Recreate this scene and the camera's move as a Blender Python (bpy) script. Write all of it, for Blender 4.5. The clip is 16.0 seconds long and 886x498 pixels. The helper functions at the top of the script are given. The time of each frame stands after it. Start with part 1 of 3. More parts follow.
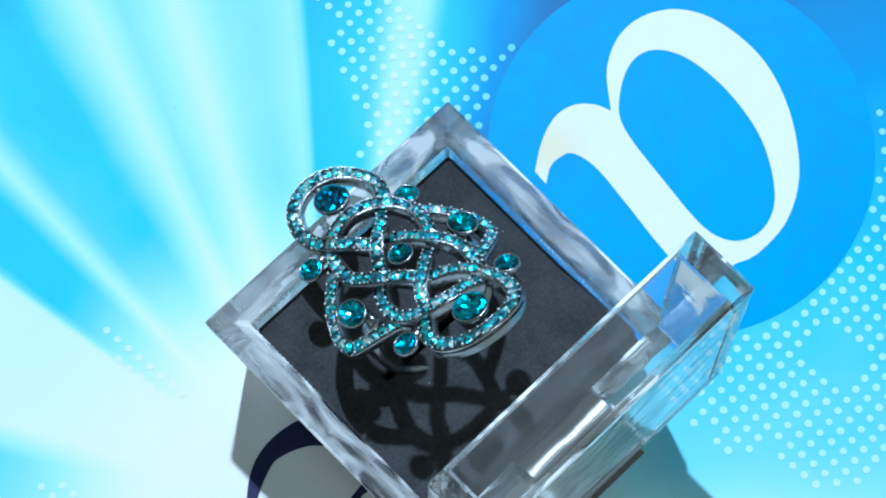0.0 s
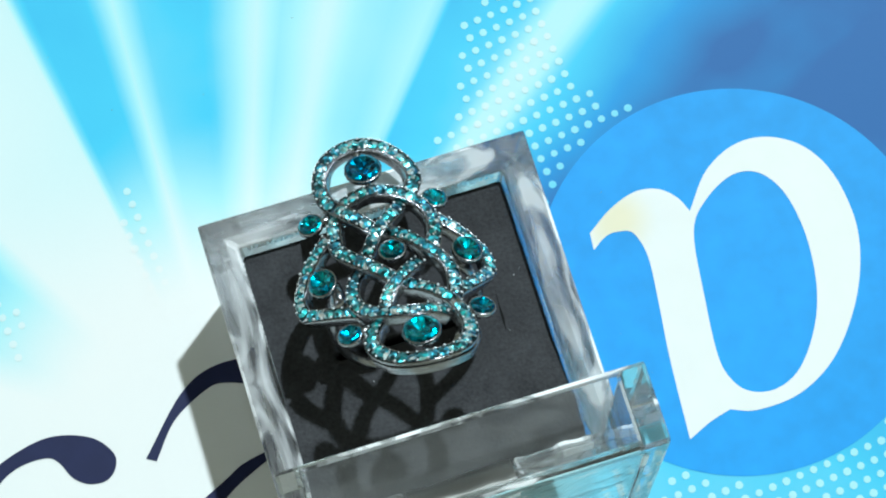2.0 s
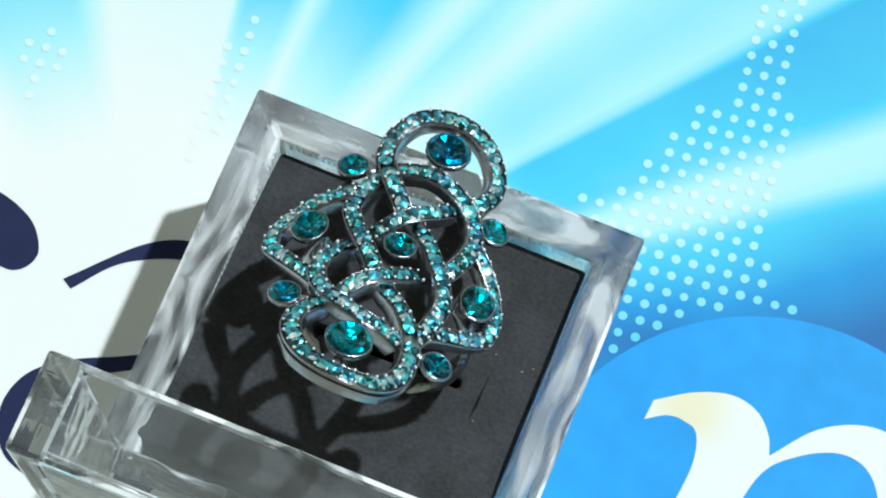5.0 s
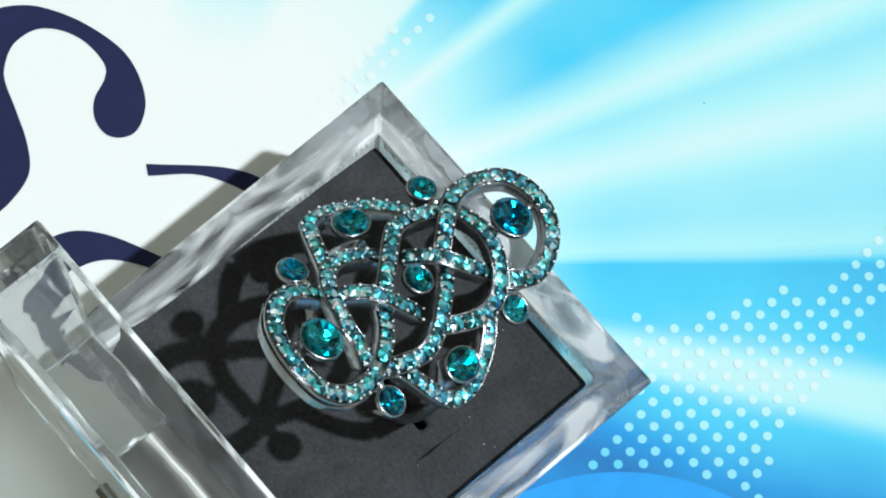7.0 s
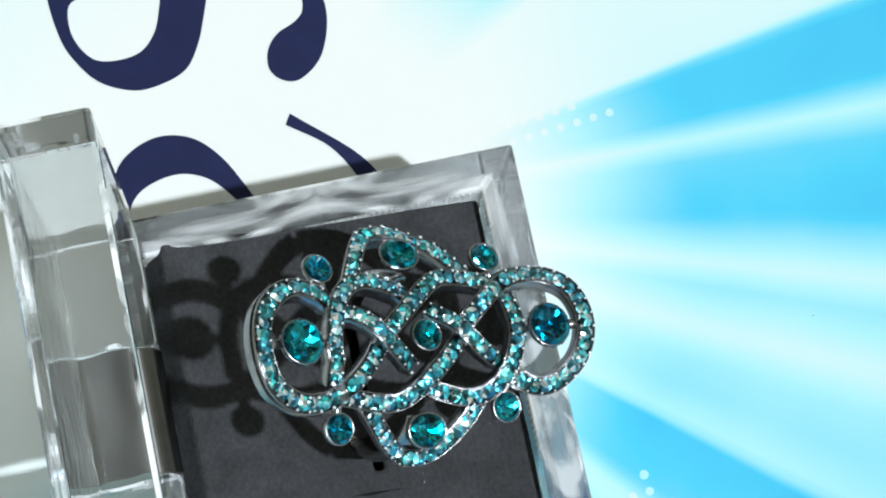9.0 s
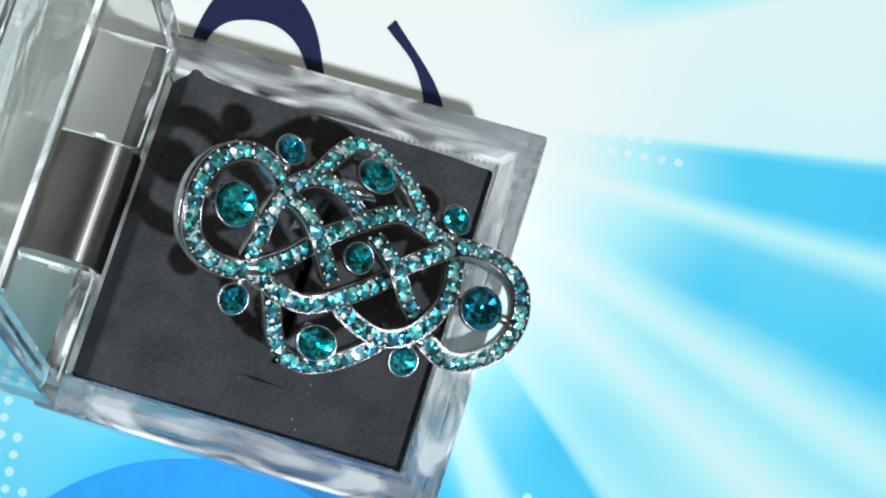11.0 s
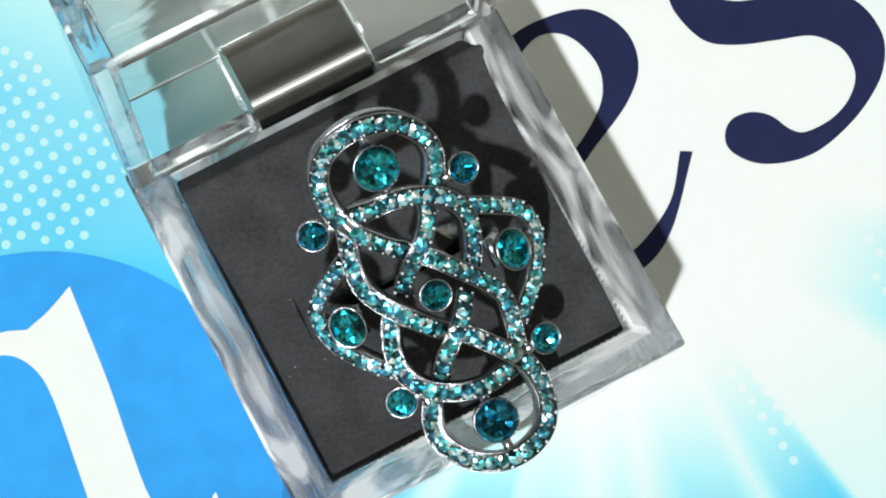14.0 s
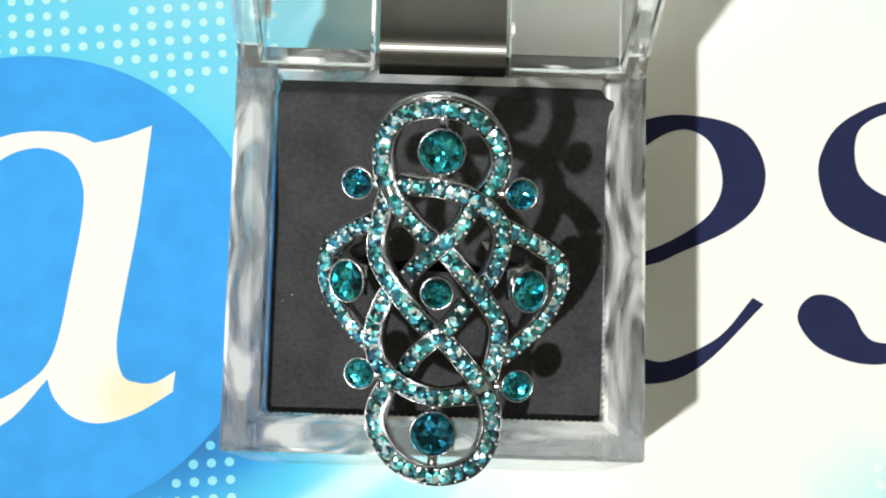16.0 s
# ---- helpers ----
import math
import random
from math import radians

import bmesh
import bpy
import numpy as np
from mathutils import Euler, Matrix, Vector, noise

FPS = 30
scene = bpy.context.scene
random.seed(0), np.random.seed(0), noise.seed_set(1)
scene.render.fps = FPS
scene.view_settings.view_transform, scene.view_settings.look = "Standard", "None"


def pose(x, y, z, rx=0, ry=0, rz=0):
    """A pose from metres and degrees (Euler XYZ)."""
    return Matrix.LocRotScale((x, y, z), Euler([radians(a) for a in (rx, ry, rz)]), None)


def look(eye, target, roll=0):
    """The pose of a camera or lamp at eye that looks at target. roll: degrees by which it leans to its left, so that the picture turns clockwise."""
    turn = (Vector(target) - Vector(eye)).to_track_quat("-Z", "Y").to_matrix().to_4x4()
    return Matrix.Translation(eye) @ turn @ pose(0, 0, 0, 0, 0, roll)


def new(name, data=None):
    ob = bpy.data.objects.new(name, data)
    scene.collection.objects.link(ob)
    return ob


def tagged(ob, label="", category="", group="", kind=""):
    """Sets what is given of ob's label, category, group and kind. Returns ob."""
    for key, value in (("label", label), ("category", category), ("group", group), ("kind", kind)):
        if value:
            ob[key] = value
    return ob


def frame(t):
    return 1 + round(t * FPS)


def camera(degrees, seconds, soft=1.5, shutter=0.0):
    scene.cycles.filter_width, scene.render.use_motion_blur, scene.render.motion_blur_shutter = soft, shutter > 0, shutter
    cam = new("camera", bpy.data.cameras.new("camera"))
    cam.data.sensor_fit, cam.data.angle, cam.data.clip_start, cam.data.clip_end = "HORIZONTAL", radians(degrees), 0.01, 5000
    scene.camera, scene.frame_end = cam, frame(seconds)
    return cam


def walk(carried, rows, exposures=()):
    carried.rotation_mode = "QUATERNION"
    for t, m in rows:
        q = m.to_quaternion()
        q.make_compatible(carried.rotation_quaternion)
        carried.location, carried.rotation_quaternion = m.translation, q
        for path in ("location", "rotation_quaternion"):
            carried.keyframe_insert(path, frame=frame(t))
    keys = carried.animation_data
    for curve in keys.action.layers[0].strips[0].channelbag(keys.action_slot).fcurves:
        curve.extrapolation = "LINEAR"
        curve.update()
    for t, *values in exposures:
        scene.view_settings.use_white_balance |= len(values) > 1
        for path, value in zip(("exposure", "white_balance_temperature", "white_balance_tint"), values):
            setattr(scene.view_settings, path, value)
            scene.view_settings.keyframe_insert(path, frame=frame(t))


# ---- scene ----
# All sizes below are in centimetres; part() turns them into metres.
CM = 0.01

cam = camera(18.00, 16.0, soft=2.0)
PATH = [
    (0, (-0.06387, -0.06500, 0.35283), (-0.00294, -0.00274, 0.06575), 0.42),
    (0.5, (-0.05262, -0.06210, 0.35477), (-0.00330, -0.00329, 0.06475), 2.62),
    (1, (-0.04224, -0.07076, 0.35103), (-0.00009, -0.00180, 0.06213), 0.79),
    (1.5, (-0.03103, -0.07556, 0.34816), (0.00217, -0.00252, 0.05910), 0.57),
    (2, (-0.02054, -0.07695, 0.34820), (0.00362, -0.00104, 0.05898), 0.36),
    (2.5, (-0.00943, -0.08252, 0.34934), (0.00491, -0.00108, 0.06097), -1.31),
    (3, (-0.00103, -0.07966, 0.34598), (0.00525, 0.00272, 0.05758), 0.09),
    (3.5, (0.01136, -0.07184, 0.32286), (0.00565, 0.00851, 0.03387), -1.68),
    (4, (0.01777, -0.06431, 0.29465), (0.00330, 0.01538, 0.00579), -1.23),
    (4.5, (0.02572, -0.06101, 0.28838), (0.00156, 0.01811, 0.00001), -1.31),
    (4.7, (0.02876, -0.06120, 0.28586), (0.00125, 0.01930, -0.00183), -0.61),
    (6.8, (0.04714, -0.04225, 0.29142), (-0.00518, 0.01702, 0.00202), 5.62),
    (7, (0.05259, -0.03953, 0.29241), (-0.00635, 0.01701, 0.00375), 3.28),
    (7.5, (0.05680, -0.03350, 0.29364), (-0.01307, 0.01363, 0.00572), 0.67),
    (8, (0.06152, -0.02271, 0.29377), (-0.01291, 0.01038, 0.00504), -2.43),
    (8.5, (0.06441, -0.01291, 0.29291), (-0.01391, 0.01190, 0.00438), -2.15),
    (9, (0.06418, -0.00327, 0.29494), (-0.01507, 0.01242, 0.00602), -0.64),
    (9.5, (0.06406, 0.00752, 0.29497), (-0.01559, 0.01055, 0.00575), -2.76),
    (10, (0.06659, 0.01746, 0.29434), (-0.00839, 0.01084, 0.00393), -3.38),
    (10.2, (0.06712, 0.02222, 0.29523), (-0.00783, 0.01116, 0.00495), -3.82),
    (12.3, (0.05030, 0.05894, 0.29078), (-0.01331, 0.00567, 0.00248), -4.41),
    (12.5, (0.04335, 0.05750, 0.29169), (-0.01429, 0.00471, 0.00205), -4.38),
    (13, (0.03576, 0.06247, 0.29075), (-0.01425, 0.00372, 0.00084), -4.25),
    (13.5, (0.02923, 0.06522, 0.29214), (-0.01357, 0.00029, 0.00240), -2.92),
    (14, (0.02834, 0.06639, 0.29102), (-0.00624, -0.00339, 0.00131), -1.47),
    (14.5, (0.01983, 0.07210, 0.29099), (-0.00294, -0.00374, 0.00163), -3.49),
    (15, (0.01675, 0.07381, 0.28778), (-0.00375, -0.00348, -0.00137), 1.92),
    (15.5, (0.00995, 0.07448, 0.28909), (-0.00379, -0.00269, -0.00049), 4.01),
    (16, (0.00445, 0.07693, 0.28939), (-0.00091, -0.00555, 0.00100), 5.27),
]
TINTS = [(0, -0.1, 4950, 3), (2.0, -0.05, 5900, 2), (3.5, -0.04, 5950, 2), (4.7, 0.0, 6000, 4), (7.0, -0.02, 6150, 8), (8.5, 0.03, 6100, 8), (10.2, -0.08, 6150, 11), (12.3, -0.05, 6150, 10), (14.5, 0.03, 6650, 11), (16.0, 0.1, 6980, 11)]
walk(cam, [(t, look(eye, target, roll)) for t, eye, target, roll in PATH], TINTS)

# ---- world, key light, exposure ----
world = bpy.data.worlds.new("world")
scene.world = world
world.use_nodes = True
wn, wl = world.node_tree.nodes, world.node_tree.links
wn.clear()
w_out, w_bg = wn.new("ShaderNodeOutputWorld"), wn.new("ShaderNodeBackground")
w_geo, w_sep, w_ramp = wn.new("ShaderNodeTexCoord"), wn.new("ShaderNodeSeparateXYZ"), wn.new("ShaderNodeValToRGB")
wl.new(w_geo.outputs["Generated"], w_sep.inputs[0])
wl.new(w_sep.outputs["Z"], w_ramp.inputs[0])
w_ramp.color_ramp.elements[0].position, w_ramp.color_ramp.elements[0].color = 0.0, (0.50, 0.50, 0.38, 1)
w_ramp.color_ramp.elements[1].position, w_ramp.color_ramp.elements[1].color = 1.0, (0.09, 0.09, 0.07, 1)
w_mid = w_ramp.color_ramp.elements.new(0.5)
w_mid.color = (0.32, 0.32, 0.237, 1)
wl.new(w_ramp.outputs[0], w_bg.inputs[0])
w_bg.inputs[1].default_value = 1.0
wl.new(w_bg.outputs[0], w_out.inputs[0])

SHADOW = Vector((-0.75, -1.07, -1.93))  # the way the light travels
sun = new("sun", bpy.data.lights.new("sun", "SUN"))
sun.data.energy, sun.data.angle, sun.data.color = 3.6, radians(1.8), (0.95, 1.0, 1.0)
sun.matrix_world = Matrix.Translation((0.3, -0.2, 0.6)) @ SHADOW.to_track_quat("-Z", "Y").to_matrix().to_4x4()


# ---- materials ----
def material(name):
    m = bpy.data.materials.new(name)
    m.use_nodes = True
    return m, m.node_tree.nodes, m.node_tree.links, m.node_tree.nodes["Principled BSDF"]


def plain(name, colour, rough, metal=0.0, grain=0.15, scale=900.0, bump=0.0, **more):
    """A surface of one colour with fine grain, larger stains and a slight relief."""
    m, n, l, b = material(name)
    co, fine, wide = n.new("ShaderNodeTexCoord"), n.new("ShaderNodeTexNoise"), n.new("ShaderNodeTexNoise")
    fine.inputs["Scale"].default_value, wide.inputs["Scale"].default_value = scale, scale / 9
    fine.inputs["Detail"].default_value = 4
    l.new(co.outputs["Object"], fine.inputs["Vector"])
    l.new(co.outputs["Object"], wide.inputs["Vector"])
    add = n.new("ShaderNodeMath")
    l.new(fine.outputs[0], add.inputs[0])
    l.new(wide.outputs[0], add.inputs[1])
    ramp = n.new("ShaderNodeValToRGB")
    e = ramp.color_ramp.elements
    e[0].position, e[0].color = 0.35, (*[c * (1 - grain) for c in colour], 1)
    e[1].position, e[1].color = 0.65, (*[min(1, c * (1 + grain)) for c in colour], 1)
    half = n.new("ShaderNodeMath")
    half.operation = "MULTIPLY"
    half.inputs[1].default_value = 0.5
    l.new(add.outputs[0], half.inputs[0])
    l.new(half.outputs[0], ramp.inputs[0])
    l.new(ramp.outputs[0], b.inputs["Base Color"])
    b.inputs["Roughness"].default_value, b.inputs["Metallic"].default_value = rough, metal
    for key, value in more.items():
        b.inputs[key.replace("_", " ")].default_value = value
    if bump:
        bp = n.new("ShaderNodeBump")
        bp.inputs["Strength"].default_value, bp.inputs["Distance"].default_value = bump, 0.0002
        l.new(fine.outputs[0], bp.inputs["Height"])
        l.new(bp.outputs[0], b.inputs["Normal"])
    return m


def acrylic(name, tint, rough, haze, wave, milk=0.0):
    """Moulded clear plastic: glass-like, with cloudy streaks that also paint in bright reflections, and a wavy skin."""
    m, n, l, b = material(name)
    b.inputs["Base Color"].default_value = (*tint, 1)
    b.inputs["IOR"].default_value = 1.49
    co, no, bp = n.new("ShaderNodeTexCoord"), n.new("ShaderNodeTexNoise"), n.new("ShaderNodeBump")
    no.inputs["Scale"].default_value, no.inputs["Detail"].default_value = 130, 2
    bp.inputs["Strength"].default_value, bp.inputs["Distance"].default_value = wave, 0.0006
    l.new(co.outputs["Object"], no.inputs["Vector"])
    l.new(no.outputs[0], bp.inputs["Height"])
    l.new(bp.outputs[0], b.inputs["Normal"])
    fog_gleam = n.new("ShaderNodeTexNoise")
    fog_gleam.inputs["Scale"].default_value, fog_gleam.inputs["Detail"].default_value, fog_gleam.inputs["Distortion"].default_value = 60, 2.5, 1.4
    # cloudy streaks and painted-in reflections follow the walls
    apart, size, across, along, lay = n.new("ShaderNodeSeparateXYZ"), n.new("ShaderNodeVectorMath"), n.new("ShaderNodeMath"), n.new("ShaderNodeMath"), n.new("ShaderNodeCombineXYZ")
    size.operation, across.operation, along.operation = "ABSOLUTE", "MAXIMUM", "MINIMUM"
    l.new(co.outputs["Object"], size.inputs[0])
    l.new(size.outputs[0], apart.inputs[0])
    for q in (across, along):
        l.new(apart.outputs["X"], q.inputs[0])
        l.new(apart.outputs["Y"], q.inputs[1])
    whole = n.new("ShaderNodeSeparateXYZ")
    l.new(co.outputs["Object"], whole.inputs[0])
    shift = n.new("ShaderNodeMath")
    shift.operation = "ADD"
    l.new(whole.outputs["X"], shift.inputs[0])
    l.new(whole.outputs["Z"], shift.inputs[1])
    for q, slot, k in ((across, "X", 3.4), (along, "Y", 0.9), (shift, "Z", 0.8)):
        times = n.new("ShaderNodeMath")
        times.operation = "MULTIPLY"
        times.inputs[1].default_value = k
        l.new(q.outputs[0], times.inputs[0])
        l.new(times.outputs[0], lay.inputs[slot])
    l.new(lay.outputs[0], fog_gleam.inputs["Vector"])
    clear, dull = n.new("ShaderNodeMapRange"), n.new("ShaderNodeMapRange")
    for q, lo, hi in ((clear, 1.0 - milk, 1.0 - max(milk, haze)), (dull, rough, rough + 0.22 * haze)):
        q.inputs["From Min"].default_value, q.inputs["From Max"].default_value = 0.48, 0.62
        q.inputs["To Min"].default_value, q.inputs["To Max"].default_value = lo, hi
        l.new(fog_gleam.outputs[0], q.inputs[0])
    l.new(clear.outputs[0], b.inputs["Transmission Weight"])
    l.new(dull.outputs[0], b.inputs["Roughness"])
    return m


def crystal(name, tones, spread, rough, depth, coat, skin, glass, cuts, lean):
    """Cut glass on a foil back; each stone differs in tint and each facet in polish; glints and inner reflections are
    painted as random pale and dark facets.
    """
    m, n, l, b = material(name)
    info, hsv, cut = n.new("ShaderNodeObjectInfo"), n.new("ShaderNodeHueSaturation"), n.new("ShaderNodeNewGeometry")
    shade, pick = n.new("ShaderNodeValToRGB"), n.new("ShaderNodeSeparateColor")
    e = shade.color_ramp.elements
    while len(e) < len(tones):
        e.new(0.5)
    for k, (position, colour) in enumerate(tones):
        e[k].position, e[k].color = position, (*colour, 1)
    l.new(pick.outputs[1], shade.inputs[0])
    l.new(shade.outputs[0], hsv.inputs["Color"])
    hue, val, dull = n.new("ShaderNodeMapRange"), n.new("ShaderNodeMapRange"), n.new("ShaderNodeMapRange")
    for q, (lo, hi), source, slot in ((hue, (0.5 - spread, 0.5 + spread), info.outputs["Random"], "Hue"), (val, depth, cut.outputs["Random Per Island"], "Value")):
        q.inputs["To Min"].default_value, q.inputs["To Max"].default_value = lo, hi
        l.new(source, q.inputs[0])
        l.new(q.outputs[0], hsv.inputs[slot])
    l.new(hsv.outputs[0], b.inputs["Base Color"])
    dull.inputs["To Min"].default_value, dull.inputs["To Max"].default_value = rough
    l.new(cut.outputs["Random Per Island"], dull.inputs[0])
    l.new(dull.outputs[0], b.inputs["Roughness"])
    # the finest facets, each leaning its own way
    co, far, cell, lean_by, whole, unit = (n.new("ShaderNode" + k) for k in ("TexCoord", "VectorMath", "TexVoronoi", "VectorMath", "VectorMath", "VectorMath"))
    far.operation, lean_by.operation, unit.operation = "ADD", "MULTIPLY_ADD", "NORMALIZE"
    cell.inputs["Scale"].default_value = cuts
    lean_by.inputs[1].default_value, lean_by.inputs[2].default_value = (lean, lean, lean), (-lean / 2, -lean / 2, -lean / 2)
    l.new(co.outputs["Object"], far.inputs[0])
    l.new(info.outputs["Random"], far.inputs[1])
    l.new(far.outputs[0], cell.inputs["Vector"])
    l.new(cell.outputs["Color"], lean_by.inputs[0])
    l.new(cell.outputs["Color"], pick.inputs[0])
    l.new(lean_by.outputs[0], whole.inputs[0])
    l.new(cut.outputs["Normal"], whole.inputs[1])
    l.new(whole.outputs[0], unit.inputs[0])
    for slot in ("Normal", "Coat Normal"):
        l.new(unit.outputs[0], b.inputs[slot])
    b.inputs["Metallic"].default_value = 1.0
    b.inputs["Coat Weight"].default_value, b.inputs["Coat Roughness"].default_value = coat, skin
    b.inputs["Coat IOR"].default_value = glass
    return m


BURST = (-2.4, -0.5)  # where the printed rays meet
RAYS = [  # degrees round the burst, and how deep the ink is
    (-54.2, 0.06), (-35.2, 0.4), (-18, 0.46), (-1.4, 0.62), (10, 0.86), (15.7, 0.95), (19.4, 0.84), (24, 0.9), (27.7, 0.72), (31.3, 0.58), (35, 0.47),
    (36.8, 0.2), (39.5, 0.2), (42.1, 0.48), (49.8, 0.54), (51.1, 0.24), (55.5, 0.34), (59.3, 0.3), (63.4, 0.13), (68.9, 0.32), (72.3, 0.15), (74.7, 0.3),
    (78.5, 0.52), (86.1, 0.46), (89.3, 0.2), (92.1, 0.5), (99.1, 0.52), (100.5, 0.12), (119.6, 0.07), (125, 0.42), (137.8, 0.42), (145.4, 0.03),
]


def poster_ink(name, strength):
    m, n, l, b = material(name)
    co = n.new("ShaderNodeTexCoord")
    sep = n.new("ShaderNodeSeparateXYZ")
    l.new(co.outputs["Object"], sep.inputs[0])

    def math_node(op, a, c=None):
        q = n.new("ShaderNodeMath")
        q.operation = op
        for k, v in ((0, a), (1, c)):
            if v is None:
                continue
            if isinstance(v, (int, float)):
                q.inputs[k].default_value = v
            else:
                l.new(v, q.inputs[k])
        return q.outputs[0]

    x = math_node("SUBTRACT", sep.outputs["X"], BURST[0] * CM)
    y = math_node("SUBTRACT", sep.outputs["Y"], BURST[1] * CM)
    r = math_node("SQRT", math_node("ADD", math_node("MULTIPLY", x, x), math_node("MULTIPLY", y, y)))
    angle = math_node("ARCTAN2", y, x)
    fac = n.new("ShaderNodeMapRange")
    fac.inputs["From Min"].default_value, fac.inputs["From Max"].default_value = radians(-60), radians(200)
    l.new(angle, fac.inputs[0])
    ramp = n.new("ShaderNodeValToRGB")
    e = ramp.color_ramp.elements
    while len(e) < len(RAYS):
        e.new(0.5)
    for k, (deg, ink) in enumerate(RAYS):
        e[k].position, e[k].color = (deg + 60) / 260, (ink, ink, ink, 1)
    l.new(fac.outputs[0], ramp.inputs[0])
    # white towards the burst, deeper outwards
    near = n.new("ShaderNodeMapRange")
    near.interpolation_type = "SMOOTHSTEP"
    near.inputs["From Min"].default_value, near.inputs["From Max"].default_value = 2.2 * CM, 4.8 * CM
    l.new(r, near.inputs[0])
    cloud = n.new("ShaderNodeTexNoise")
    cloud.inputs["Scale"].default_value, cloud.inputs["Detail"].default_value = 45, 3
    l.new(co.outputs["Object"], cloud.inputs["Vector"])
    vary = n.new("ShaderNodeMapRange")
    vary.inputs["To Min"].default_value, vary.inputs["To Max"].default_value = 0.8, 1.2
    l.new(cloud.outputs[0], vary.inputs[0])
    ink = math_node("MULTIPLY", math_node("MULTIPLY", ramp.outputs[0], near.outputs[0]), vary.outputs[0])
    far = n.new("ShaderNodeMapRange")
    far.inputs["From Min"].default_value, far.inputs["From Max"].default_value = 6.0 * CM, 9.6 * CM
    far.inputs["To Min"].default_value, far.inputs["To Max"].default_value = strength, strength * 1.16
    l.new(r, far.inputs[0])
    ink = math_node("MULTIPLY", ink, far.outputs[0])
    tone = n.new("ShaderNodeValToRGB")
    t = tone.color_ramp.elements
    t[0].position, t[0].color = 0.0, (0.82, 0.83, 0.82, 1)
    t[1].position, t[1].color = 1.0, (0.025, 0.13, 0.38, 1)
    for p, c in ((0.25, (0.42, 0.78, 0.83, 1)), (0.5, (0.09, 0.56, 0.82, 1)), (0.72, (0.03, 0.30, 0.68, 1))):
        k = t.new(p)
        k.color = c
    l.new(ink, tone.inputs[0])
    l.new(tone.outputs[0], b.inputs["Base Color"])
    b.inputs["Roughness"].default_value, b.inputs["Specular IOR Level"].default_value = 0.5, 0.2
    grain, bp = n.new("ShaderNodeTexNoise"), n.new("ShaderNodeBump")
    grain.inputs["Scale"].default_value = 1500
    l.new(co.outputs["Object"], grain.inputs["Vector"])
    bp.inputs["Strength"].default_value, bp.inputs["Distance"].default_value = 0.08, 0.0001
    l.new(grain.outputs[0], bp.inputs["Height"])
    l.new(bp.outputs[0], b.inputs["Normal"])
    return m


PAPER = poster_ink("printed_paper", 1.0)
BLUE = plain("blue_ink", (0.035, 0.33, 0.80), 0.5, grain=0.09, scale=300, Specular_IOR_Level=0.2)
NAVY = plain("navy_ink", (0.015, 0.020, 0.070), 0.5, grain=0.12, scale=300, Specular_IOR_Level=0.2)
WHITE = plain("white_ink", (0.82, 0.83, 0.81), 0.5, grain=0.02, scale=260, Specular_IOR_Level=0.2)
STAINED = plain("white_ink_yellowed", (0.81, 0.83, 0.81), 0.5, grain=0.02, scale=260, Specular_IOR_Level=0.2)


def yellowed(m, at, reach):
    """An old yellow stain with soft edges on a printed letter."""
    n, l = m.node_tree.nodes, m.node_tree.links
    b = n["Principled BSDF"]
    source = b.inputs["Base Color"].links[0].from_socket
    co, dist, fall, mix = n.new("ShaderNodeTexCoord"), n.new("ShaderNodeVectorMath"), n.new("ShaderNodeMapRange"), n.new("ShaderNodeMix")
    dist.operation = "DISTANCE"
    dist.inputs[1].default_value = (at[0] * CM, at[1] * CM, 0)
    l.new(co.outputs["Object"], dist.inputs[0])
    l.new(dist.outputs["Value"], fall.inputs[0])
    fall.interpolation_type = "SMOOTHSTEP"
    fall.inputs["From Min"].default_value, fall.inputs["From Max"].default_value = 0.1 * CM, reach * CM
    fall.inputs["To Min"].default_value, fall.inputs["To Max"].default_value = 0.75, 0.0
    mix.data_type = "RGBA"
    l.new(fall.outputs[0], mix.inputs[0])
    l.new(source, mix.inputs[6])
    mix.inputs[7].default_value = (0.80, 0.72, 0.46, 1)
    l.new(mix.outputs[2], b.inputs["Base Color"])


yellowed(STAINED, (3.1, 1.15), 0.6)
DOT = poster_ink("pale_ink", 0.5)
TABLE = plain("table_paint", (0.42, 0.40, 0.36), 0.5, grain=0.1, scale=120)
FOAM = plain("black_foam", (0.047, 0.048, 0.052), 0.95, grain=0.28, scale=2200, bump=0.7, Specular_IOR_Level=0.08)
CUT = plain("foam_cut", (0.003, 0.003, 0.003), 1.0, grain=0.1, scale=900)
CLEAR = acrylic("clear_acrylic", (0.94, 0.955, 0.985), 0.02, 0.56, 0.35, 0.08)
LID_CLEAR = acrylic("lid_acrylic", (0.92, 0.94, 0.94), 0.01, 0.06, 0.16, 0.03)
FROST = acrylic("frosted_edge", (0.95, 0.96, 0.98), 0.15, 0.95, 0.3)
BEAD = plain("bead_rhodium", (0.80, 0.82, 0.85), 0.52, metal=1.0, grain=0.05, scale=500)
SILVER = plain("rhodium", (0.36, 0.365, 0.38), 0.24, metal=1.0, grain=0.12, scale=800, bump=0.5)
STEEL = plain("hinge_steel", (0.19, 0.186, 0.176), 0.37, metal=1.0, grain=0.12, scale=350, bump=0.03, Anisotropic=0.9)
brush = STEEL.node_tree.nodes.new("ShaderNodeCombineXYZ")  # the brushing spreads the gloss along the hinge
brush.inputs[0].default_value = 1.0
STEEL.node_tree.links.new(brush.outputs[0], STEEL.node_tree.nodes["Principled BSDF"].inputs["Tangent"])
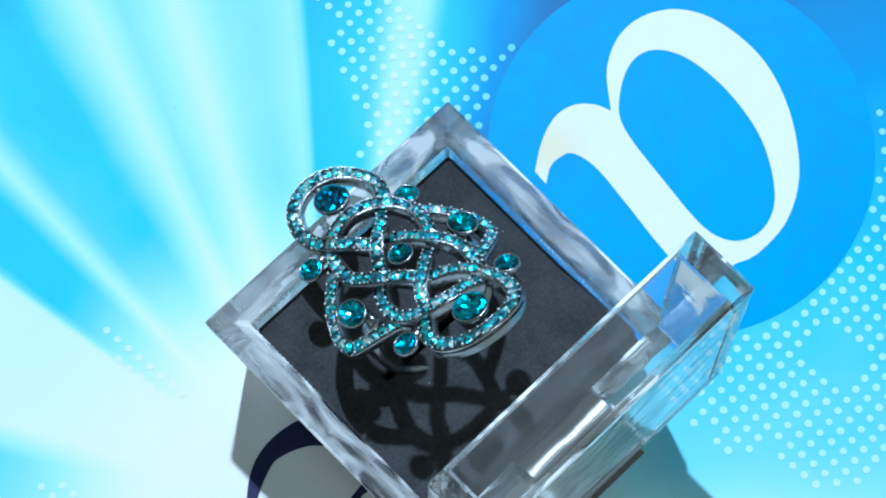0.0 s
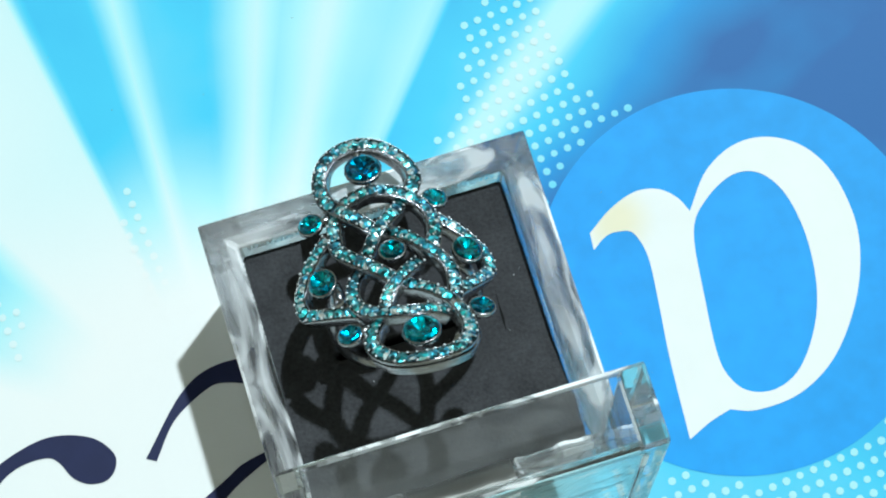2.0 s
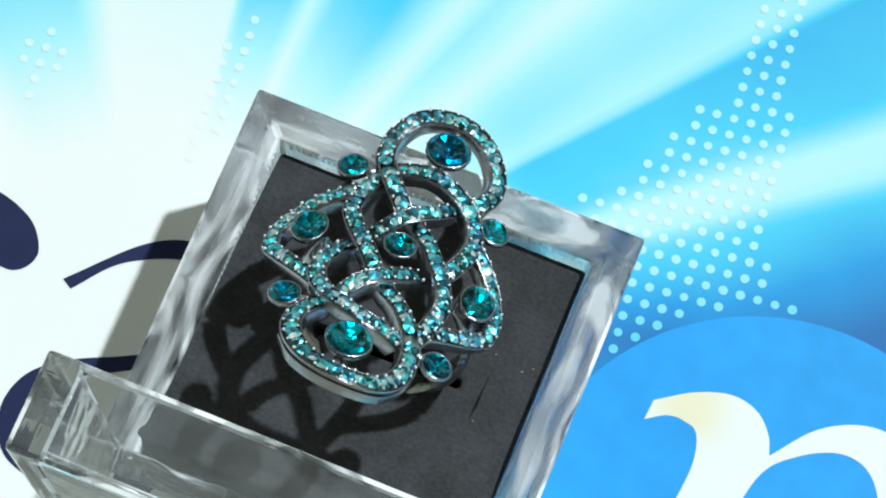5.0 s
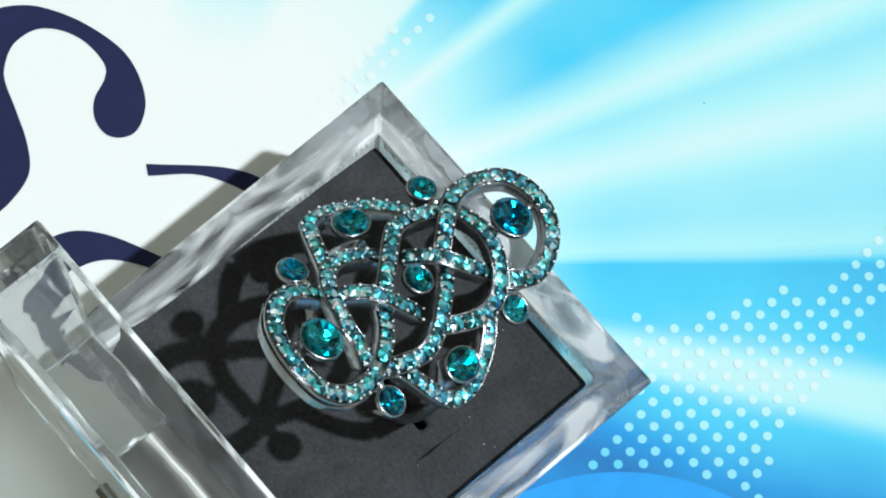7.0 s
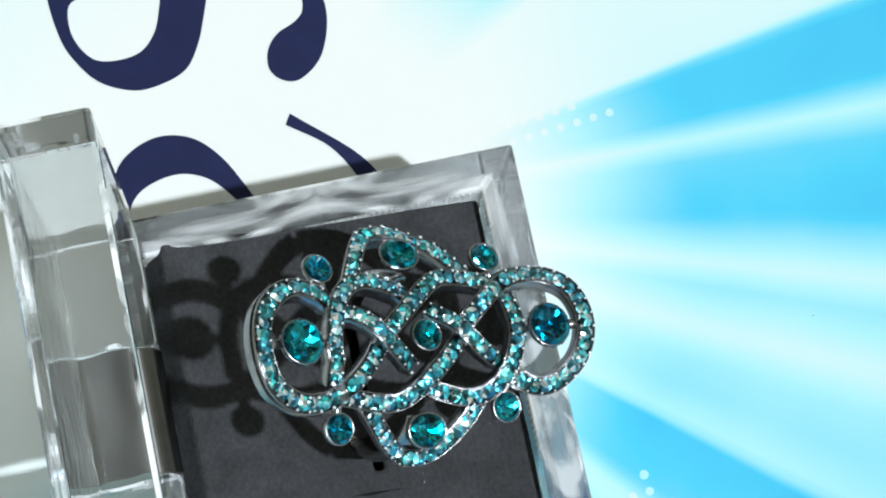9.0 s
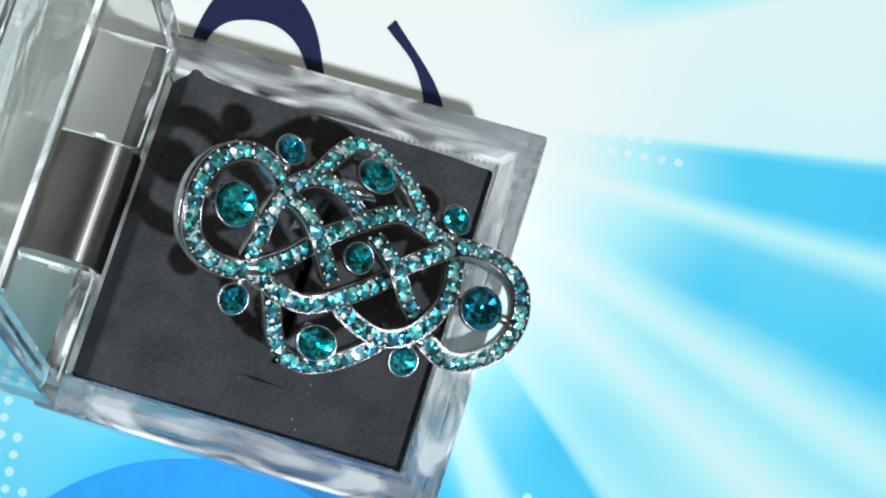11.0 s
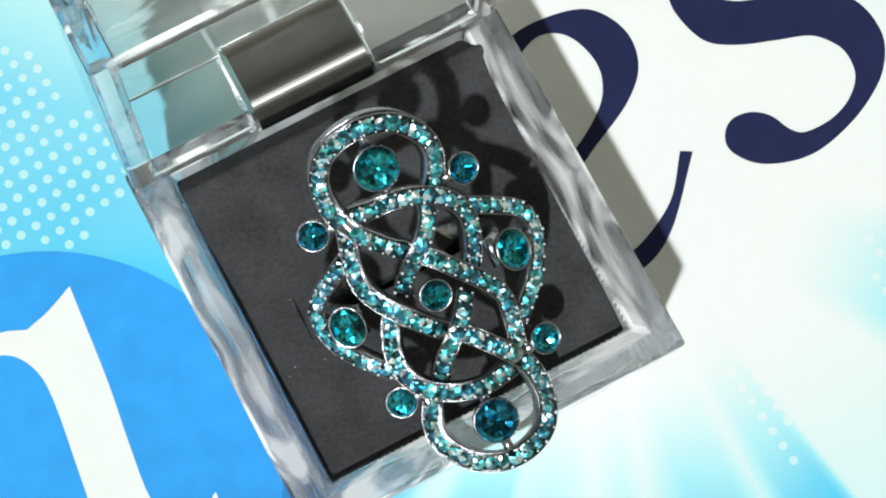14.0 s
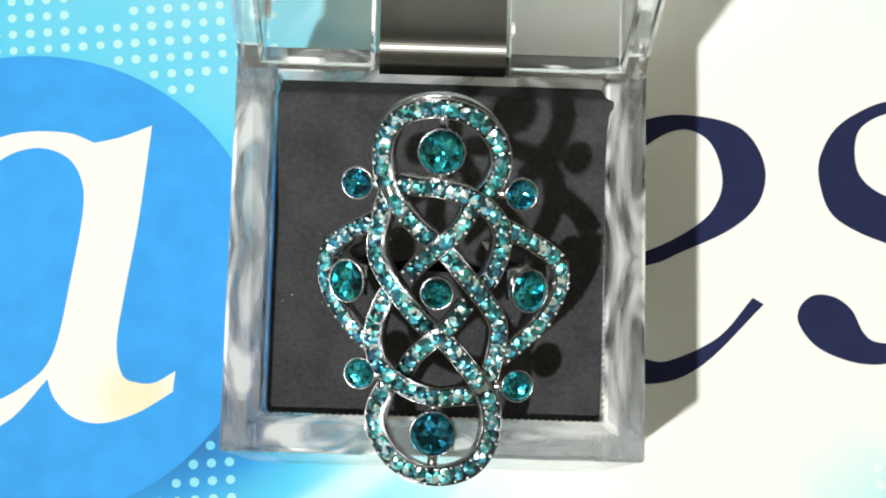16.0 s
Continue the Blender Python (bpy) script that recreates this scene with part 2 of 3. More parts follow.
# dark to pale tones: glints and inner reflections put into the facet colour
AQUA_GLINTS = [(0.0, (0.002, 0.07, 0.09)), (0.44, (0.005, 0.30, 0.38)), (0.68, (0.07, 0.70, 0.81)), (0.93, (0.90, 1.0, 1.0))]
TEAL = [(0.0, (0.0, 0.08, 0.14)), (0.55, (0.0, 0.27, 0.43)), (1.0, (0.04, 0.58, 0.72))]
PAVE = crystal("aqua_crystal", AQUA_GLINTS, 0.03, (0.46, 0.34), (0.35, 1.5), 1.0, 0.32, 1.7, 1700.0, 0.95)
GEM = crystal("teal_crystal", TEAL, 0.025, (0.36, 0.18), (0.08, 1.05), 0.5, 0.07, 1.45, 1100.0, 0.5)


# ---- building helpers ----
def part(name, bm, mat, parent, label="", smooth=False):
    """Links a bmesh, in centimetres, as one mesh under a thing or a part."""
    bmesh.ops.scale(bm, vec=(CM, CM, CM), verts=bm.verts)
    me = bpy.data.meshes.new(name)
    bm.to_mesh(me)
    bm.free()
    if smooth:
        me.polygons.foreach_set("use_smooth", [True] * len(me.polygons))
    me.materials.append(mat)
    ob = new(name, me)
    ob.parent = parent
    if label:
        tagged(ob, label=label)
    return ob


def shared(name, me, parent, m):
    """One more object on a mesh that alike pieces share; m is in metres."""
    ob = new(name, me)
    ob.parent = parent
    ob.matrix_basis = m
    return ob


def mesh_of(name, bm, mat):
    """A mesh for alike pieces to share."""
    bmesh.ops.scale(bm, vec=(CM, CM, CM), verts=bm.verts)
    me = bpy.data.meshes.new(name)
    bm.to_mesh(me)
    bm.free()
    me.materials.append(mat)
    return me


def thing(name, at, label, category, kind=""):
    ob = new(name)
    ob.location = Vector(at) * CM
    ob.empty_display_size = 0.005
    return tagged(ob, label=label, category=category, kind=kind)


def add_box(bm, lo, hi, bevel=0.0, segments=2):
    v = bmesh.ops.create_cube(bm, size=1)["verts"]
    for p in v:
        p.co = Vector([(a + b) / 2 + q * (b - a) for a, b, q in zip(lo, hi, p.co)])
    if bevel:
        bmesh.ops.bevel(bm, geom=list({e for p in v for e in p.link_edges}), offset=bevel, segments=segments, affect="EDGES", profile=0.5)
    return bm


def spline(points, steps=8, closed=False):
    """A Catmull-Rom curve through points of any size."""
    p = [Vector(q) for q in points]
    if closed:
        p = [p[-1], *p, p[0], p[1]]
    else:
        p = [2 * p[0] - p[1], *p, 2 * p[-1] - p[-2]]
    out = []
    for a, b, c, d in zip(p, p[1:], p[2:], p[3:]):
        for k in range(steps):
            t = k / steps
            out.append(0.5 * (2 * b + (c - a) * t + (2 * a - 5 * b + 4 * c - d) * t * t + (3 * b - a - 3 * c + d) * t ** 3))
    if not closed:
        out.append(p[-2])
    return out


def flat_shape(outlines, z):
    """A thin printed shape from closed outlines, the later ones being holes."""
    bm = bmesh.new()
    for loop in outlines:
        v = [bm.verts.new((q[0], q[1], z)) for q in loop]
        for a, b in zip(v, v[1:] + v[:1]):
            bm.edges.new((a, b))
    bmesh.ops.triangle_fill(bm, use_beauty=True, use_dissolve=False, edges=bm.edges[:])
    for f in bm.faces:
        if f.normal.z < 0:
            f.normal_flip()
    return bm


# ---- the support and the poster ----
table = thing("table_top", (0, 0, -0.2), "plain painted table top under the poster", "table", kind="structure")
part("table_board", add_box(bmesh.new(), (-60, -45, -3), (60, 45, -0.05), 0.2), TABLE, table)

poster = thing("poster", (0, 0, 0), "printed poster with blue light rays and letters, lying flat", "poster")
part("sheet", add_box(bmesh.new(), (-21, -15, -0.2), (21, 15, 0.0)), PAPER, poster)
disc = [(4.35 + 2.58 * math.cos(k * math.tau / 128), -0.06 + 2.58 * math.sin(k * math.tau / 128)) for k in range(128)]
part("disc", flat_shape([disc], 0.004), BLUE, poster, "sky blue printed disc")

A_OUT = [
    [(2.71, 0.85), (2.92, 0.98), (3.10, 0.99), (3.27, 0.91), (3.35, 0.56), (3.29, -0.04), (3.19, -0.80), (3.10, -1.88)],
    [(3.10, -1.88), (3.42, -1.74), (3.71, -1.66)],
    [(3.71, -1.66), (4.04, -1.77), (4.62, -1.73), (5.17, -1.44), (5.63, -0.92), (5.94, -0.33), (6.07, 0.26), (6.00, 0.92), (5.75, 1.38), (5.34, 1.64),
     (4.88, 1.66), (4.43, 1.43), (4.06, 0.98)],
    [(4.06, 0.98), (3.97, 1.19), (3.77, 1.38), (3.47, 1.44), (3.10, 1.32), (2.73, 1.08)],
]
A_IN = [(4.02, 0.70), (4.32, 1.07), (4.74, 1.28), (5.09, 1.20), (5.32, 0.83), (5.39, 0.22), (5.30, -0.45), (5.08, -0.98), (4.73, -1.42), (4.37, -1.58),
        (4.05, -1.52), (3.86, -1.31), (3.79, -0.95), (3.87, -0.20)]
E_OUT = [
    [(-3.55, -0.07), (-2.89, 0.62), (-2.35, 0.84), (-1.72, 0.73), (-1.30, 0.28), (-1.12, -0.42), (-1.30, -1.21), (-1.77, -1.86), (-2.34, -2.14),
     (-2.83, -2.18), (-3.33, -2.04), (-3.57, -1.64), (-3.51, -1.22), (-3.20, -0.90), (-2.65, -0.62), (-2.34, -0.48), (-1.74, -0.38)],
    [(-1.74, -0.38), (-1.72, 0.04), (-1.94, 0.40), (-2.32, 0.58), (-2.59, 0.56), (-3.07, 0.30), (-3.43, -0.14)],
]
E_IN = [(-2.37, -1.89), (-2.71, -2.02), (-2.99, -1.86), (-3.11, -1.47), (-3.02, -1.14), (-2.77, -0.89), (-2.34, -0.65), (-1.87, -0.52), (-1.76, -0.92),
        (-1.99, -1.51)]
S_OUT = [(-3.92, 0.12), (-3.95, -0.07), (-4.10, -0.19), (-4.32, -0.17), (-4.50, -0.03), (-4.61, 0.20), (-4.75, 0.31), (-5.07, 0.31), (-5.35, 0.20),
         (-5.55, -0.01), (-5.58, -0.30), (-5.46, -0.52), (-5.30, -0.65), (-4.95, -0.77), (-4.58, -0.91), (-4.30, -1.10), (-4.18, -1.40), (-4.17, -1.72),
         (-4.35, -2.08), (-4.68, -2.32), (-5.00, -2.43), (-5.50, -2.48), (-5.90, -2.42), (-6.08, -2.20), (-5.95, -1.90), (-5.62, -1.85), (-5.42, -2.03),
         (-5.30, -2.26), (-4.95, -2.28), (-4.65, -2.12), (-4.56, -1.88), (-4.60, -1.57), (-4.80, -1.37), (-5.10, -1.26), (-5.45, -1.17), (-5.81, -0.98),
         (-6.02, -0.65), (-6.04, -0.25), (-5.85, 0.08), (-5.54, 0.31), (-5.17, 0.47), (-4.76, 0.56), (-4.42, 0.52), (-4.10, 0.37)]


def joined(runs, steps=6):
    """One outline out of smooth runs that meet at corners."""
    out = []
    for run in runs:
        line = spline(run, steps)
        out += line if not out or (line[0] - out[-1]).length > 1e-6 else line[1:]
    return out if (out[0] - out[-1]).length > 1e-6 else out[:-1]


part("letter_a", flat_shape([joined(A_OUT), spline(A_IN, 6, True)], 0.008), STAINED, poster, "white letter a on the disc")
part("letter_e", flat_shape([joined(E_OUT), spline(E_IN, 6, True)], 0.006), NAVY, poster, "navy letter e")
part("letter_s", flat_shape([spline(S_OUT, 6, True)], 0.006), NAVY, poster, "navy letter s")


# Rows of printed dots above the box: row, first and last column.
DOT_ROWS = [(18, 1, 3), (17, 1, 3), (16, 1, 3), (15, 1, 3), (14, 1, 3), (13, 1, 3), (12, 1, 3), (11, 1, 3), (10, 1, 4), (9, -1, 4), (8, -1, 4), (7, -2, 4), (6, -2, 4),
            (5, -3, 4), (4, -3, 4), (3, -4, 4), (2, -6, 4), (1, -5, 5), (0, -4, 5), (-1, -3, 7), (-2, -2, 5), (-3, -2, 5), (-4, -2, 4), (-5, -2, 2), (-6, -2, 1)]


def halftone():
    """Printed dots on one slightly turned grid, in loose patches."""
    bm = bmesh.new()
    patches = [  # centre, half width and height
        (4.3, -3.1, 2.5, 1.0), (3.0, -2.75, 0.6, 0.7), (6.3, -2.4, 0.9, 1.0), (3.9, -4.2, 1.7, 0.8), (-4.79, 2.10, 0.22, 0.46), (-2.84, 2.55, 0.19, 0.85),
    ]
    pitch, turn, wob = 0.1896, radians(5.87), random.Random(5)
    upper = {j: (lo, hi) for j, lo, hi in DOT_ROWS}
    for i in range(-42, 26):
        for j in range(-42, 19):
            x = 2.396 + pitch * (i * math.cos(turn) - j * math.sin(turn))
            y = 2.605 + pitch * (i * math.sin(turn) + j * math.cos(turn))
            if math.hypot(x - 4.35, y + 0.06) < 2.64:
                continue
            if not (j in upper and upper[j][0] <= i <= upper[j][1]):
                near = max(1.15 - math.hypot((x - cx) / a, (y - cy) / b) for cx, cy, a, b in patches)
                if near + wob.uniform(-0.06, 0.06) < 0.15 or math.hypot(i - 4, j + 32.6) < 2.0:
                    continue
            rad = 0.05 * wob.uniform(0.93, 1.07)
            v = [bm.verts.new((x + rad * math.cos(k * math.tau / 12), y + rad * math.sin(k * math.tau / 12), 0.005)) for k in range(12)]
            bm.faces.new(v)
    return bm


def specks(places, size, z):
    """Fine grit: small uneven flakes lying at the given places."""
    bm, wob = bmesh.new(), random.Random(11)
    for x, y in places:
        rad, turn = size * wob.uniform(0.6, 1.3), wob.uniform(0, 6)
        low = [bm.verts.new((x + rad * wob.uniform(0.6, 1.2) * math.cos(turn + k * math.tau / 6), y + rad * wob.uniform(0.5, 1.0) * math.sin(turn + k * math.tau / 6), z)) for k in range(6)]
        top = bm.verts.new((x, y, z + rad * 0.5))
        for k in range(6):
            bm.faces.new((low[k], low[(k + 1) % 6], top))
    return bm


tagged(part("halftone_dots", halftone(), DOT, poster, "pale printed halftone dots"), kind="stuff")

GRIT = plain("grit", (0.20, 0.27, 0.30), 0.8, grain=0.3, scale=900)
grit = [(-2.72, 4.53), (-0.11, 5.06), (-1.52, 4.38), (2.92, -0.91), (2.69, -0.3), (3.04, 1.56), (-3.33, 5.48)]
tagged(part("grit_specks", specks(grit, 0.009, 0.009), GRIT, poster, "a few dark specks of grit"), kind="stuff")

# ---- the ring box ----
box = thing("ring_box", (0, 0, 0), "clear acrylic ring box standing open on the poster", "ring box")


def tray():
    """The base: thick walls round a cavity, with softened edges."""
    bm = bmesh.new()
    add_box(bm, (-2.1, -2.1, 0.012), (2.1, 2.1, 1.957))
    top = max(bm.faces, key=lambda f: f.calc_center_median().z)
    bmesh.ops.inset_region(bm, faces=[top], thickness=0.29, use_even_offset=True)
    bmesh.ops.inset_region(bm, faces=[top], thickness=0.12, use_even_offset=True)
    for v in top.verts:
        v.co.z -= 0.045
    inner = top
    low = bmesh.ops.extrude_face_region(bm, geom=[inner])
    verts = [g for g in low["geom"] if isinstance(g, bmesh.types.BMVert)]
    for v in verts:
        v.co.z = 0.28
    bmesh.ops.delete(bm, geom=[inner], context="FACES_ONLY")
    for v in bm.verts:
        if -1.75 < v.co.y < -1.5:
            v.co.y = -1.9
        elif -1.85 < v.co.y < -1.75:
            v.co.y = -1.96
    for v in bm.verts:  # the walls draw in towards the bottom
        draft = 0.865 if v.co.z < 0.1 else 0.918 if v.co.z < 0.5 else 1.0
        v.co.x, v.co.y = v.co.x * draft, v.co.y * draft
    bmesh.ops.recalc_face_normals(bm, faces=bm.faces)
    edges = [e for e in bm.edges if len(e.link_faces) == 2 and e.calc_face_angle(0) > 0.5]
    bmesh.ops.bevel(bm, geom=edges, offset=0.042, segments=2, affect="EDGES", profile=0.6, material=1)
    return bm


base = part("base", tray(), CLEAR, box, "thick clear acrylic base")
base.data.materials.append(FROST)


def flutes():
    """Fine moulded ridges along the inner walls, just above the foam."""
    bm = bmesh.new()
    pitch = 0.068
    for k in range(-23, 24):
        for axis, wall in ((0, 1.688), (1, 1.688), (1, -1.688)):
            if wall < 0 and k * pitch < -0.2:
                continue
            v = []
            for z in (1.74, 1.87):
                for a, d in ((-0.028, 0.0), (0.0, -0.012), (0.028, 0.0)):
                    off = wall + d * (1 if wall > 0 else -1)
                    v.append(bm.verts.new((k * pitch + a, off, z) if axis == 0 else (off, k * pitch + a, z)))
            for q in ((0, 1, 4, 3), (1, 2, 5, 4), (3, 4, 5), (0, 2, 1)):
                bm.faces.new([v[i] for i in q])
    bmesh.ops.recalc_face_normals(bm, faces=bm.faces)
    return bm


tagged(part("fluted_edge", flutes(), FROST, box, "fine moulded ridges"), kind="stuff")

LX, LY, LZ0, LZ1, LD, LT = 2.07, -1.86, 1.985, 5.70, 0.93, 0.27
NX = 0.68  # half width of the notch that the hinge sits in


def lid_slab(outline, y0, y1, bevel):
    """A moulded slab of the lid from its outline across and up."""
    bm = bmesh.new()
    front, back = [[bm.verts.new((x, y, z)) for x, z in outline] for y in (y0, y1)]
    bm.faces.new(front)
    bm.faces.new(back[::-1])
    for k in range(len(outline)):
        k1 = (k + 1) % len(outline)
        bm.faces.new((front[k1], front[k], back[k], back[k1]))
    bmesh.ops.recalc_face_normals(bm, faces=bm.faces)
    bmesh.ops.bevel(bm, geom=[e for e in bm.edges if e.calc_face_angle(0) > 0.5], offset=bevel, segments=2, affect="EDGES", profile=0.6, material=1)
    return bm


RIM = [(-NX, LZ0), (-LX, LZ0), (-LX, LZ1), (LX, LZ1), (LX, LZ0), (NX, LZ0), (NX, LZ0 + LT), (LX - LT, LZ0 + LT), (LX - LT, LZ1 - LT), (-LX + LT, LZ1 - LT), (-LX + LT, LZ0 + LT), (-NX, LZ0 + LT)]
PX, PZ0, PZ1 = LX - LT - 0.004, LZ0 + LT + 0.004, LZ1 - LT - 0.004
PANEL = [(-NX, PZ0), (-PX, PZ0), (-PX, PZ1), (PX, PZ1), (PX, PZ0), (NX, PZ0), (NX, LZ0 + 0.46), (-NX, LZ0 + 0.46)]
lid = part("lid", lid_slab(RIM, LY, LY - LD, 0.05), LID_CLEAR, box, "clear acrylic lid standing upright on its hinge")
lid.data.materials.append(FROST)
pane = part("lid_panel", lid_slab(PANEL, LY - LD + 0.14, LY - LD + 0.01, 0.02), LID_CLEAR, lid)
pane.visible_shadow = False
pane.data.materials.append(FROST)


def bent_strip(profile, half, thick):
    """A sheet metal strip with a bent profile in y and z."""
    bm = bmesh.new()
    pts = [Vector((0, y, z)) for y, z in profile]
    up, down = [], []
    for k, p in enumerate(pts):
        d = (pts[min(k + 1, len(pts) - 1)] - pts[max(k - 1, 0)]).normalized()
        nrm = Vector((0, d.z, -d.y))
        up.append(p + nrm * thick / 2)
        down.append(p - nrm * thick / 2)
    outline = up + down[::-1]
    a = [bm.verts.new((-half, q.y, q.z)) for q in outline]
    b = [bm.verts.new((half, q.y, q.z)) for q in outline]
    count = len(outline)
    for k in range(count):
        bm.faces.new((a[k], a[(k + 1) % count], b[(k + 1) % count], b[k]))
    for k in range(len(pts) - 1):
        bm.faces.new((a[k], a[k + 1], a[count - 2 - k], a[count - 1 - k]))
        bm.faces.new((b[k], b[k + 1], b[count - 2 - k], b[count - 1 - k]))
    bmesh.ops.recalc_face_normals(bm, faces=bm.faces)
    return bm


arc = []
for deg in range(4, 177, 4):  # a flattened arch
    c, q = math.cos(radians(deg)), math.sin(radians(deg))
    arc.append((-2.32 + 0.46 * math.copysign(abs(c) ** 0.75, c), 1.98 + 0.37 * q ** 0.75))
part("hinge", bent_strip([*arc, (-2.84, 2.0)], 0.64, 0.05), STEEL, box, "sprung metal hinge strip")

# ---- foam and ring ----
foam = thing("foam_insert", (0, 0, 0.285), "black foam cushion with a slot, set in the box", "foam")


def cushion():
    """A block of foam, cut back towards the hinge, with a slot across its top."""
    bm = bmesh.new()
    z1, z0, deep = 1.695 - 0.285, 0.0, 0.15
    xs, ys = (-1.665, -0.93, 0.93, 1.665), (-1.66, -0.45, 0.03, 0.13, 1.64)
    # it sits askew: its edge by the hinge is pushed up against the wall
    lift = ((0.25, 0.15, 0.12, 0.11, 0.0), (0.23, 0.0, 0.0, 0.0, 0.0), (0.21, 0.0, 0.0, 0.0, 0.0), (0.2, 0.0, 0.0, 0.0, 0.0))
    shift = (0.56, 0.0, 0.0, 0.0)
    g = [[bm.verts.new((x - w * q, y, z1 + q)) for y, q in zip(ys, row)] for x, w, row in zip(xs, shift, lift)]
    for i in range(3):
        for j in range(4):
            if (i, j) != (1, 2):
                bm.faces.new((g[i][j], g[i + 1][j], g[i + 1][j + 1], g[i][j + 1]))
    slot = [g[1][2], g[2][2], g[2][3], g[1][3]]
    low = [bm.verts.new((v.co.x, v.co.y, deep)) for v in slot]
    for k in range(4):
        bm.faces.new((slot[k], low[k], low[(k + 1) % 4], slot[(k + 1) % 4]))
    bm.faces.new(low[::-1])
    rim = [g[0][0], g[1][0], g[2][0], g[3][0], g[3][1], g[3][2], g[3][3], g[3][4], g[2][4], g[1][4], g[0][4], g[0][3], g[0][2], g[0][1]]
    step = [bm.verts.new((max(v.co.x, -1.68) * 0.985, -1.89 if k < 4 else v.co.y * 0.985, z1 - 0.06 if k < 4 else z1 - 0.22)) for k, v in enumerate(rim)]
    base = [bm.verts.new((v.co.x * 0.92, v.co.y * 0.92, z0)) for v in step]
    for k in range(14):
        k1 = (k + 1) % 14
        bm.faces.new((rim[k], step[k], step[k1], rim[k1]))
        bm.faces.new((step[k], base[k], base[k1], step[k1]))
    bm.faces.new(base)
    bmesh.ops.recalc_face_normals(bm, faces=bm.faces)
    edges = [e for e in bm.edges if len(e.link_faces) == 2 and e.calc_face_angle(0) > 0.4 and max(v.co.z for v in e.verts) > z1 - 0.01]
    bmesh.ops.bevel(bm, geom=edges, offset=0.04, segments=2, affect="EDGES", profile=0.5)
    return bm


part("foam_block", cushion(), FOAM, foam)
for x in (-1.13, 1.15):
    cut = [(x - 0.012, -0.24), (x + 0.02, -0.05), (x + 0.012, 0.16), (x + 0.028, 0.42), (x + 0.004, 0.18), (x - 0.014, -0.02)]
    part("slit", flat_shape([cut], 1.695 - 0.285 + 0.003), CUT, foam, "dark cut in the foam")

LINT = plain("lint", (0.62, 0.64, 0.66), 0.9, grain=0.1, scale=900)
fluff = random.Random(3)
lint = [(fluff.uniform(-1.5, 1.55), fluff.uniform(-0.4, 1.5)) for k in range(26)]
tagged(part("lint_specks", specks(lint, 0.006, 1.695 - 0.285 + 0.002), LINT, foam, "pale specks of lint"), kind="stuff")

ring = thing("ring", (0.012, 0.10, 1.25), "silver cocktail ring woven with teal crystals, stuck upright in foam", "ring")
RM = Vector((0.010, 0.776, 3.205)) - Vector((0.012, 0.10, 1.25))
EX, EU, EN = Vector((1, 0, 0)), Vector((0, -0.879, 0.478)).normalized(), Vector((0, 0.478, 0.879)).normalized()


def face(x, u, h=0.0):
    """A place on the ring's domed face: across, along, above; with the outward normal."""
    nrm = (EN + (0.60 * x + 0.08) * EX - 0.082 * u * EU).normalized()
    return RM + EX * x + EU * u + EN * (-0.30 * x * x - 0.08 * x - 0.08 + 0.041 * u * u) + nrm * h, nrm


def brilliant(radius, high, deep, sides=8, table=0.55):
    """A round cut stone, girdle at z = 0."""
    bm = bmesh.new()
    t = [bm.verts.new((radius * table * math.cos(k * math.tau / sides), radius * table * math.sin(k * math.tau / sides), high)) for k in range(sides)]
    m = [bm.verts.new((radius * 0.82 * math.cos((k + 0.5) * math.tau / sides), radius * 0.82 * math.sin((k + 0.5) * math.tau / sides), high * 0.55)) for k in range(sides)]
    g = [bm.verts.new((radius * math.cos(k * math.tau / sides / 2), radius * math.sin(k * math.tau / sides / 2), 0)) for k in range(2 * sides)]
    c = bm.verts.new((0, 0, -deep))
    bm.faces.new(t)
    for k in range(sides):
        k1 = (k + 1) % sides
        bm.faces.new((t[k], m[k], t[k1]))
        bm.faces.new((t[k], m[k - 1], g[2 * k], m[k]))
        bm.faces.new((m[k], g[2 * k], g[2 * k + 1]))
        bm.faces.new((m[k], g[2 * k + 1], g[(2 * k + 2) % (2 * sides)]))
    for k in range(2 * sides):
        bm.faces.new((g[k], c, g[(k + 1) % (2 * sides)]))
    bmesh.ops.recalc_face_normals(bm, faces=bm.faces)
    bmesh.ops.split_edges(bm, edges=bm.edges[:])
    return bm


